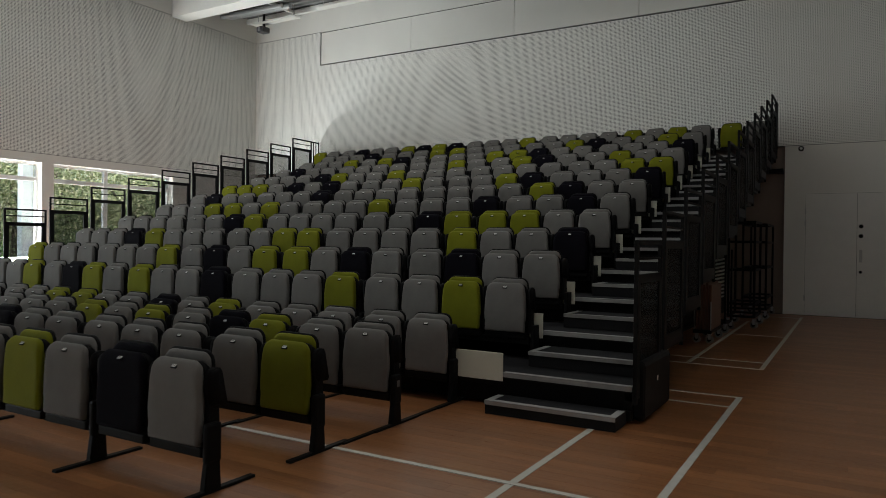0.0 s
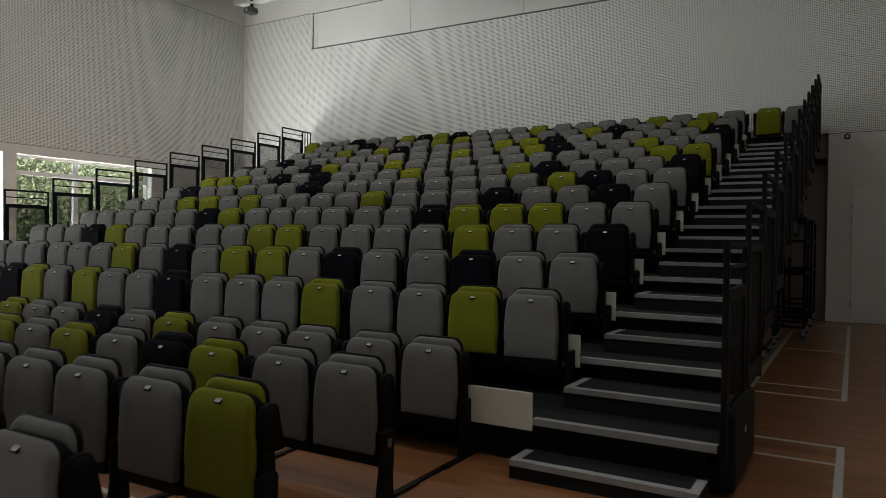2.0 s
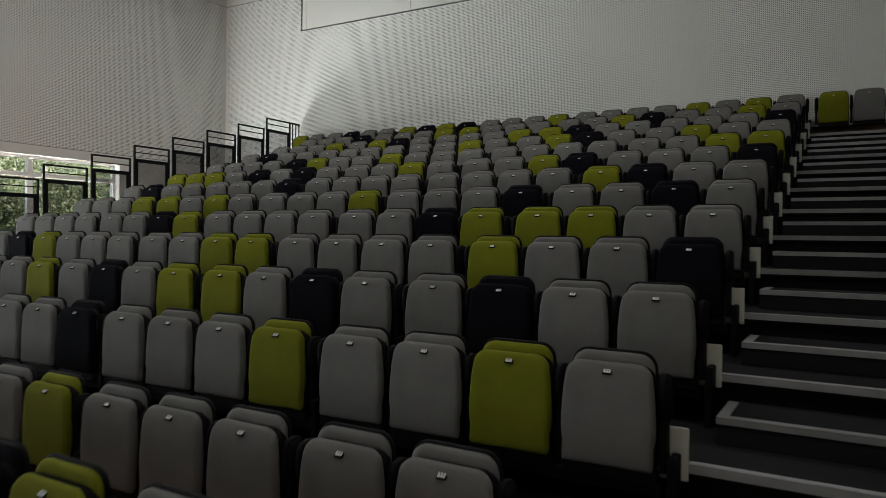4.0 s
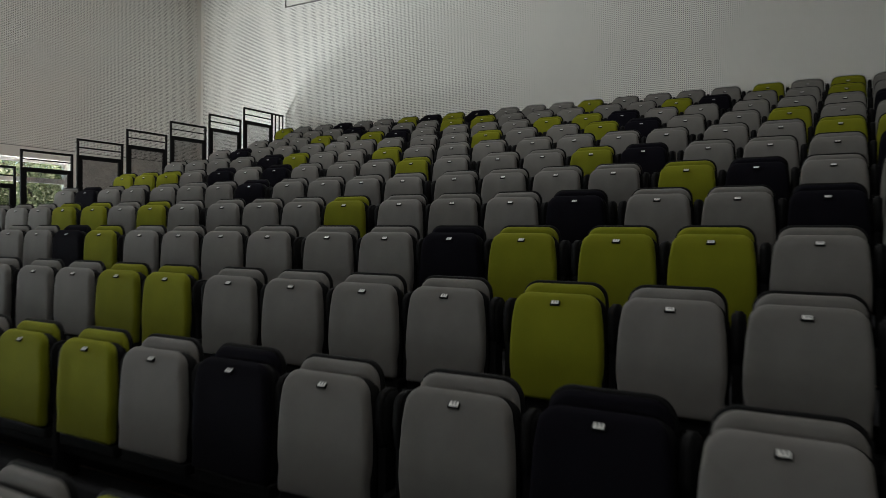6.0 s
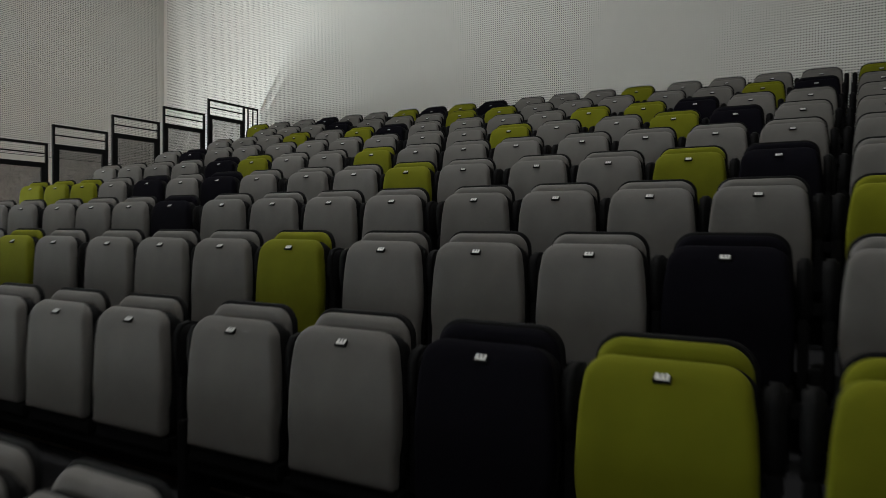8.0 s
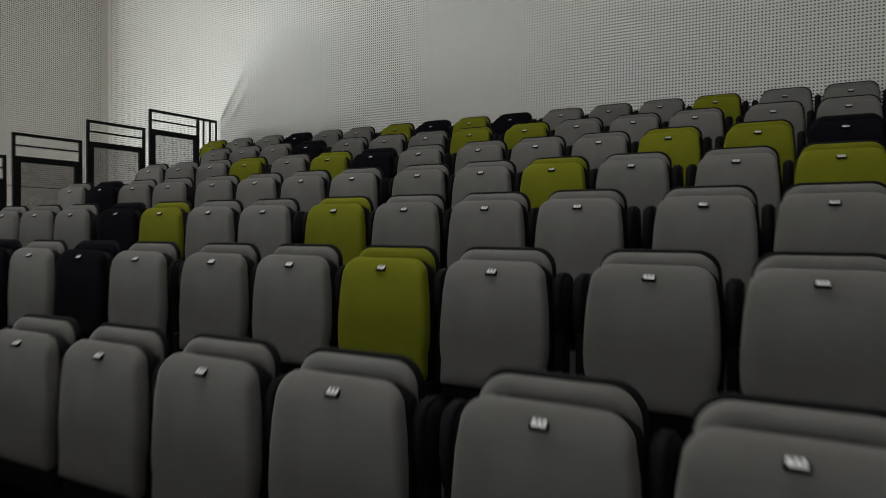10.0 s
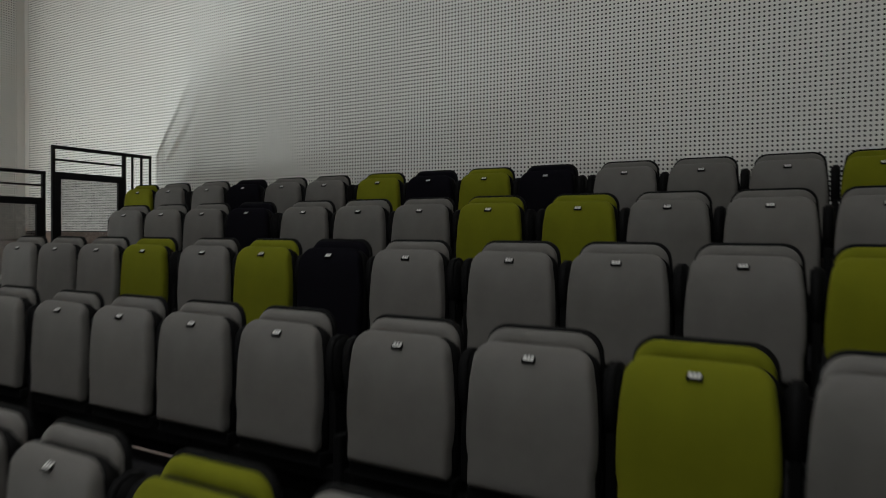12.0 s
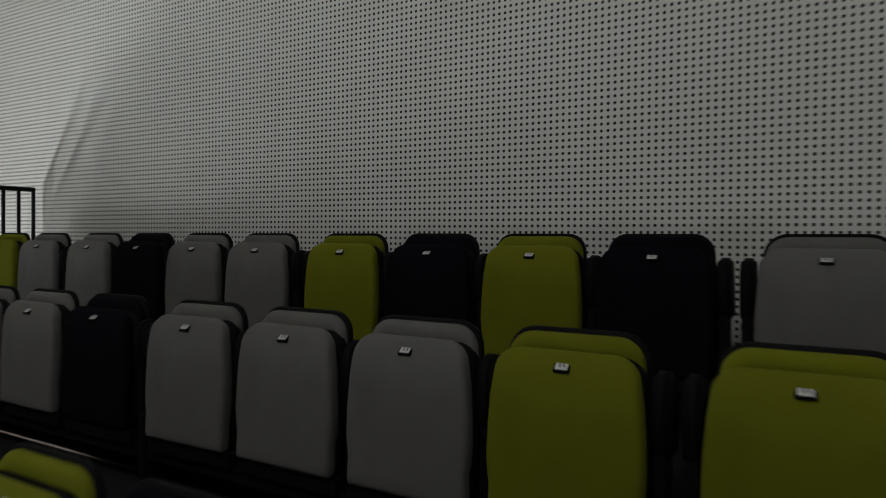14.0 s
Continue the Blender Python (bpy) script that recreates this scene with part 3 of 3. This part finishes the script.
for k in range(1, ROWS):
    y0 = deck_y(k) + 0.42
    half_step(-2.60, AISLE_R - 0.004, y0, deck_y(k + 1) - 0.016, deck_z(k) + 0.001, deck_z(k) + RISE / 2)
    half_step(DECK_L + 0.06, seat_x(19) - 0.37, y0, deck_y(k + 1) - 0.016, deck_z(k) + 0.001, deck_z(k) + RISE / 2)


def guard(x, y0, y1, zd, extra, mesh, drop):
    """A guard frame on the side of a tier: two rails over a framed panel of black mesh."""
    g = group_at("guard_rail", "black steel guard frame with two rails over a mesh panel", "guard rail", "guard rails")
    zt, zp = zd + 1.17, zd + 0.90
    t = 0.017
    for y in (y0, y1):
        part("post", boxes((x - t, x + t, y - t, y + t, zd - drop, zt), bevel=0.004), STEEL, g)
    part("top_rail", boxes((x - t, x + t, y0 + t, y1 - t, zt - 0.035, zt), bevel=0.004), STEEL, g)
    part("mid_rail", boxes((x - 0.009, x + 0.009, y0 + t, y1 - t, zt - 0.155, zt - 0.135)), STEEL, g)
    f = part("panel_frame", boxes((x - 0.014, x + 0.014, y0 + t, y1 - t, zp - 0.07, zp), (x - 0.014, x + 0.014, y0 + t, y1 - t, zd - 0.08, zd + 0.05),
                                  (x - 0.014, x + 0.014, y0 + t, y0 + 0.075, zd + 0.05, zp - 0.07), (x - 0.014, x + 0.014, y1 - 0.075, y1 - t, zd + 0.05, zp - 0.07)), STEEL, g)
    part("mesh_panel", boxes((x - 0.002, x + 0.002, y0 + 0.075, y1 - 0.075, zd + 0.05, zp - 0.07)), mesh, f, "black woven mesh")
    if extra:
        part("top_rail", boxes((x - t, x + t, y1 + t, extra, zt - 0.035, zt), bevel=0.004), STEEL, g)
        n = 3
        for k in range(n):
            y = y1 + (extra - y1) * (k + 1) / n - 0.01
            part("baluster", boxes((x - 0.010, x + 0.010, y - 0.010, y + 0.010, zd, zt - 0.035)), STEEL, g)


for k in range(1, ROWS + 1):
    zd = deck_z(k)
    guard(GUARD_L, 5.643 + TIER * (k - 1), 5.643 + TIER * (k - 1) + 0.80, zd, WALL_B - 0.06 if k == ROWS else 0, MESH, 0.25)
    guard(GUARD_R, 5.50 + TIER * (k - 1), 5.50 + TIER * (k - 1) + 0.76, zd, WALL_B - 0.20 if k == ROWS else 0, DARKMESH, 0.12)

for k in range(1, ROWS + 1):
    u = group_at("undercarriage", "black steel undercarriage carrying one seating tier", "undercarriage", "undercarriages")
    y0, z = deck_y(k), deck_z(k)
    for x in (AISLE_R - 0.05 if k < 2 else -2.46, DECK_L + 0.05):
        part("floor_beam", boxes((x - 0.04, x + 0.04, y0 + 0.0, y0 + 0.85, 0.02, 0.10), bevel=0.004), STEEL, u)
        if z > 0.4:
            part("upright", boxes((x - 0.03, x + 0.03, y0 + 0.1, y0 + 0.16, 0.10, z - 0.05), bevel=0.004), STEEL, u)
        if k < 2 or x < -5:
            part("side_plate", boxes((x - 0.02, x + 0.046, y0 + 0.02, y0 + 0.88, 0.104, z - 0.06), bevel=0.004), STEEL, u)
        else:
            part("side_plate", boxes((x - 0.02, x + 0.02, y0 + 0.02, y0 + 0.88, 0.104, z - 0.06), bevel=0.004), STEEL, u)
    part("edge_beam", boxes((AISLE_R - 0.09, AISLE_R - 0.002, y0 + 0.02, y0 + 0.86, z - 0.12, z - 0.052), bevel=0.004), STEEL, u)

single("side_housing", boxes((-1.52, -1.43, 5.58, 6.50, 0.02, 0.50), bevel=0.04), STEEL, "rounded black housing at the foot of the stair", "housing")
single("housing_label", boxes((-1.4295, -1.4275, 6.00, 6.03, 0.295, 0.335)), CREAM, "small white label on the black housing", "label")
single("rear_bearer", boxes((-2.4, -1.36, 16.58, 16.8858, 3.03, 3.12), bevel=0.004), STEEL, "black steel bearer under the top tier", "bearer")
single("seating_curtain", boxes((DECK_L, AISLE_R - 0.12, 6.5, 6.53, 0.02, 0.42)), STEEL, "black closing board under the seating", "closing board")

# ---- back door and fittings ----
door = tagged(new("door_1"), "tall white flush double door, closed", "door", kind="structure")
for a, b, n in ((-0.925, 0.015, "door_leaf"), (0.021, 0.96, "door_leaf")):
    part(n, boxes((a, b, WALL_B - 0.008, WALL_B + 0.02, 0.012, 2.57), bevel=0.003), WHITE, door)
for r in ((-0.955, -0.929, WALL_B - 0.006, WALL_B + 0.02, 0, 2.60), (0.964, 0.99, WALL_B - 0.006, WALL_B + 0.02, 0, 2.60), (-0.929, 0.964, WALL_B - 0.006, WALL_B + 0.02, 2.574, 2.60)):
    part("door_frame", boxes(r), PAINT, door)
part("door_gap", boxes((0.0155, 0.0205, WALL_B - 0.004, WALL_B + 0.02, 0.01, 2.57), (-0.9285, -0.9255, WALL_B - 0.003, WALL_B + 0.02, 0.01, 2.57), (-0.9255, 0.96, WALL_B - 0.003, WALL_B + 0.02, 2.571, 2.5735)), SHADOWGAP, door)
for z in (1.88, 1.68, 0.94):
    bm = bmesh.new()
    rod(bm, (0.09, WALL_B - 0.03, z), (0.09, WALL_B, z), 0.042 if z > 1 else 0.03, 16)
    part("lock_rose", bm, PLASTIC, door, "black round lock rose")
part("push_plate", boxes((0.062, 0.118, WALL_B - 0.016, WALL_B - 0.007, 1.14, 1.40), bevel=0.003), CHROME, door, "satin steel push plate")
for z in (0.3, 1.9, 2.15):
    part("hinge", boxes((-0.945, -0.915, WALL_B - 0.02, WALL_B - 0.007, z, z + 0.12)), CHROME, door)
sens = group_at("wall_sensor", "small black and white round sensor on the wall", "sensor")
bm = bmesh.new()
rod(bm, (-1.03, WALL_B - 0.03, 3.54), (-1.03, WALL_B, 3.54), 0.055, 18)
part("base", bm, PLASTIC, sens)
bm = bmesh.new()
bmesh.ops.create_uvsphere(bm, u_segments=14, v_segments=8, radius=0.03, matrix=pose(-1.03, WALL_B - 0.035, 3.54))
part("dome", bm, WHITE, sens, smooth=True)


# ---- trolleys beside the seating ----
def castor(parent, x, y, r=0.075):
    bm = bmesh.new()
    rod(bm, (x - 0.005, y - 0.016, r), (x + 0.005, y + 0.016, r), r, 18)
    w = part("castor", bm, RUBBER, parent, "grey rubber castor wheel")
    bm = bmesh.new()
    rod(bm, (x - 0.006, y - 0.019, r), (x + 0.006, y + 0.019, r), r * 0.55, 14)
    part("hub", bm, PLASTIC, w)
    part("fork", boxes((x - 0.02, x + 0.02, y - 0.028, y - 0.022, r, 2 * r + 0.03), (x - 0.02, x + 0.02, y + 0.022, y + 0.028, r, 2 * r + 0.03), (x - 0.03, x + 0.03, y - 0.028, y + 0.028, 2 * r + 0.012, 2 * r + 0.03)), GALV, w)


def trolley(x0, x1, y0, y1, top):
    t = group_at("frame_trolley", "tall black steel frame trolley on castors", "trolley", "trolleys")
    for x in (x0, x1):
        for y in (y0, y1):
            part("upright", boxes((x - 0.02, x + 0.02, y - 0.02, y + 0.02, 0.18, top), bevel=0.004), STEEL, t)
            castor(t, x, y, 0.066)
    for z in (0.20, 0.42, 1.02, top - 0.35, top):
        for r in ((x0 - 0.015, x0 + 0.015, y0, y1, z - 0.02, z + 0.02), (x1 - 0.015, x1 + 0.015, y0, y1, z - 0.02, z + 0.02), (x0, x1, y0 - 0.015, y0 + 0.015, z - 0.02, z + 0.02), (x0, x1, y1 - 0.015, y1 + 0.015, z - 0.02, z + 0.02)):
            part("rail", boxes(r), STEEL, t)
    for k in range(3):
        part("shelf_bar", boxes((x0 + 0.01, x1 - 0.01, y0 + 0.1, y0 + 0.14, 0.25 + 0.07 * k, 0.28 + 0.07 * k)), STEEL, t)


trolley(-1.95, -1.525, 13.35, 14.2, 1.87)
trolley(-1.95, -1.525, 15.2, 16.45, 1.88)
cart = group_at("board_cart", "low cart of upright brown plywood boards on castors", "cart")
for k in range(5):
    part("board", boxes((-2.03 + 0.045 * k, -1.995 + 0.045 * k, 10.85, 11.72, 0.2, 0.86 + 0.03 * (k % 2)), bevel=0.003), TIMBER, cart)
part("base", boxes((-2.06, -1.80, 10.80, 11.78, 0.15, 0.2), bevel=0.005), STEEL, cart)
for x in (-2.045, -1.815):
    part("cart_post", boxes((x - 0.006, x + 0.006, 10.81, 10.83, 0.2, 0.62)), GALV, cart, "thin grey steel post")
for x in (-2.02, -1.84):
    for y in (10.88, 11.68):
        castor(cart, x, y, 0.06)
for k in range(12):
    z = 0.55 + 0.062 * k
    bm = bmesh.new()
    rod(bm, (-2.10 - 0.02 * (k in (3, 5)), 12.42, z), (-1.875, 12.46, z + 0.055), 0.015, 8)
    single("stacked_bar", bm, WHITE, "pale metal bar in a stack beside the trolley", "metal bar", "stack of bars")
rack = group_at("bar_rack", "black steel rack holding pale metal bars", "rack")
for x, y in ((-2.12, 12.36), (-1.85, 13.0), (-2.12, 13.0), (-1.85, 12.36)):
    part("upright", boxes((x - 0.015, x + 0.015, y - 0.015, y + 0.015, 0.12, 1.38)), STEEL, rack)
    castor(rack, x, y, 0.06)
part("shelf", boxes((-2.135, -1.835, 12.34, 13.02, 0.13, 0.16)), STEEL, rack)

# ---- services under the roof by the corner ----

def luminaire(x0, x1, y, z):
    l = group_at("ceiling_light", "flat white hall luminaire hung from the roof, switched off", "ceiling light", "ceiling lights")
    part("housing", boxes((x0, x1, y - 0.13, y + 0.13, z, z + 0.035), bevel=0.006), WHITE, l)
    part("diffuser", boxes((x0 + 0.04, x1 - 0.04, y - 0.10, y + 0.10, z - 0.006, z)), PAINT, l)
    for x in (x0 + 0.2, x1 - 0.2):
        bm = bmesh.new()
        rod(bm, (x, y, z + 0.035), (x, y, ROOM_H), 0.010, 6)
        part("hanger", bm, GALV, l)


luminaire(-16.35, -14.50, 15.9, 8.17)
luminaire(-13.75, -11.90, 15.9, 8.28)
luminaire(-11.15, -9.30, 15.9, 8.28)
duct = group_at("roof_services", "bundle of galvanised pipes and cable tray under the roof", "services")
for k, (x, y, z) in enumerate(((-16.9, 15.1, 8.30), (-16.8, 14.75, 8.36), (-16.9, 15.45, 8.40))):
    bm = bmesh.new()
    rod(bm, (x, y, z), (x + 2.4, y + 0.1, z), (0.07, 0.05, 0.09)[k], 12)
    part("pipe", bm, GALV, duct)
    part("hanger", boxes((x + 1.0, x + 1.02, y - 0.01, y + 0.03, z, ROOM_H)), STEEL, duct)
part("tray", boxes((-17.0, -14.2, 14.2, 14.45, 8.34, 8.38), (-17.0, -14.2, 14.2, 14.215, 8.38, 8.44)), GALV, duct)
part("strut", boxes((-15.1, -15.02, 14.0, 16.6, 8.46, 8.56), bevel=0.004), WHITE, duct)
spot = group_at("projector", "dark grey projector hung from the roof deck", "projector")
part("body", boxes((-16.04, -15.76, 15.7, 16.0, 7.88, 8.05), bevel=0.02), DARKGREY, spot)
part("lens", boxes((-15.95, -15.85, 15.66, 15.70, 7.91, 8.01), bevel=0.01), GALV, spot)
part("bracket", boxes((-15.93, -15.87, 15.85, 15.91, 8.06, ROOM_H)), STEEL, spot)
for y in (14.6, 16.3):
    single("purlin", boxes((WALL_L, ROOM_R, y, y + 0.12, 8.45, ROOM_H - 0.06)), WHITE, "white steel purlin under the roof deck", "purlin", "purlins", "structure")

# ---- outdoors, seen through the windows ----
single("ground", boxes((-900, WALL_L - 0.36, -900, 900, -0.4, -0.15)), GRASS, "green lawn outside the hall", "ground", kind="structure")
# Unseen strip, added pale so that it throws light in through the windows.
single("pavement", boxes((-20.2, WALL_L - 0.36, -30, 40, -0.148, -0.12)), PAVING, "unseen pale paving added along the outside wall to bounce light", "pavement", kind="structure")


def tree(x, y, h, spread, seed, lean=0.0):
    rnd = random.Random(seed)
    t = group_at("tree", "leafy green tree standing on the lawn outside", "tree", "trees outside")
    t.location = (x, y, -0.15)
    bm = bmesh.new()
    top = Vector((lean, 0, h * 0.6))
    rod(bm, (0, 0, 0), top * 0.5, 0.16, 10)
    rod(bm, top * 0.5, top, 0.11, 10)
    tips = []
    for k in range(9):
        a, e = rnd.uniform(0, math.tau), rnd.uniform(0.1, 0.9)
        s = top * rnd.uniform(0.35, 0.95)
        q = s + Vector((math.cos(a) * spread * 0.7, math.sin(a) * spread * 0.7, h * 0.3 * e))
        rod(bm, s, q, 0.045, 6)
        tips += [q, (s + q) / 2]
    part("trunk", bm, BARK, t)
    verts, faces = [], []
    for k in range(15000):
        c = rnd.choice(tips) + Vector((rnd.gauss(0, 1), rnd.gauss(0, 1), rnd.gauss(0, 0.8))) * spread * 0.27
        if c.z < 0.2:
            continue
        u = Vector((rnd.gauss(0, 1), rnd.gauss(0, 1), rnd.gauss(0, 1))).normalized()
        w = u.orthogonal().normalized()
        s = rnd.uniform(0.03, 0.075)
        n = len(verts)
        verts += [c - u * s, c + w * s * 0.5, c + u * s, c - w * s * 0.5]
        faces.append((n, n + 1, n + 2, n + 3))
    me = bpy.data.meshes.new("crown")
    me.from_pydata([tuple(v) for v in verts], [], faces)
    me.materials.append(LEAF)
    o = new("crown", me)
    o.parent = t


for n, (x, y, h, s) in enumerate(((-24.5, 10.2, 5.5, 2.2), (-25.5, 13.6, 6.0, 2.4), (-24.0, 17.2, 5.0, 2.2), (-27.5, 8.0, 7.0, 2.8), (-29.5, 12.0, 7.5, 3.2), (-28.5, 16.5, 7.0, 3.0), (-26.5, 20.5, 6.5, 2.8), (-31, 20, 8, 3.4), (-30, 24.5, 8, 3.4))):
    tree(x, y, h, s, 11 + n)

rnd = random.Random(5)
verts, faces = [], []
for k in range(60000):
    c = Vector((-34 + rnd.gauss(0, 0.9), rnd.uniform(4, 36), abs(rnd.gauss(0, 1)) * 3.2 + rnd.uniform(-0.1, 2.5)))
    u = Vector((rnd.gauss(0, 1), rnd.gauss(0, 1), rnd.gauss(0, 1))).normalized()
    w = u.orthogonal().normalized()
    s = rnd.uniform(0.05, 0.12)
    n = len(verts)
    verts += [tuple(c - u * s), tuple(c + w * s * 0.6), tuple(c + u * s), tuple(c - w * s * 0.6)]
    faces.append((n, n + 1, n + 2, n + 3))
me = bpy.data.meshes.new("hedge_leaves")
me.from_pydata(verts, [], faces)
me.materials.append(LEAF)
tagged(new("far_woodland", me), "dense green leaves of far shrubs and woodland", "shrubs", kind="stuff")

single("outside_column", boxes((-18.2, -17.98, 9.74, 10.02, -0.12, 4.2), bevel=0.02), WHITE, "white painted column outside the window", "column")

# ---- small marks ----
single("leg_sticker", boxes((floor_x(0) + 0.2975, floor_x(0) + 0.299, FLOOR_Y[2] + 0.05, FLOOR_Y[2] + 0.085, 0.30, 0.35)), GREYLABEL, "grey printed sticker on a floor seat leg", "sticker")

# ---- floor boards ----


def board_mesh(x0, x1):
    return finish("plank", boxes((x0, x1, 0.0005, BW - 0.0005, -0.008, 0.0)), FLOOR)


PLANK_ME = board_mesh(0.0005, BL - 0.0005)
verts, faces = [], []
row = 0
y = ROOM_F
while y + BW < WALL_B:
    x = WALL_L - BL * random.random()
    while x < ROOM_R:
        if 1.9 < y < 8.0 and -6.2 < x < 0.6:
            p = new("plank", PLANK_ME)
            p.parent = floor
            p.location = (x, y, 0)
        else:
            a, c = max(x + 0.0005, WALL_L), min(x + BL - 0.0005, ROOM_R)
            if c - a > 0.02:
                k = len(verts)
                verts += [(a, y + 0.0005, 0), (c, y + 0.0005, 0), (c, y + BW - 0.0005, 0), (a, y + BW - 0.0005, 0),
                          (a, y + 0.0005, -0.008), (c, y + 0.0005, -0.008), (c, y + BW - 0.0005, -0.008), (a, y + BW - 0.0005, -0.008)]
                faces += [(k, k + 1, k + 2, k + 3), (k, k + 4, k + 5, k + 1), (k + 1, k + 5, k + 6, k + 2), (k + 2, k + 6, k + 7, k + 3), (k + 3, k + 7, k + 4, k)]
        x += BL
    y += BW
me = bpy.data.meshes.new("planks")
me.from_pydata(verts, [], faces)
me.materials.append(FLOOR)
o = new("planks", me)
o.parent = floor
tagged(o, kind="stuff")
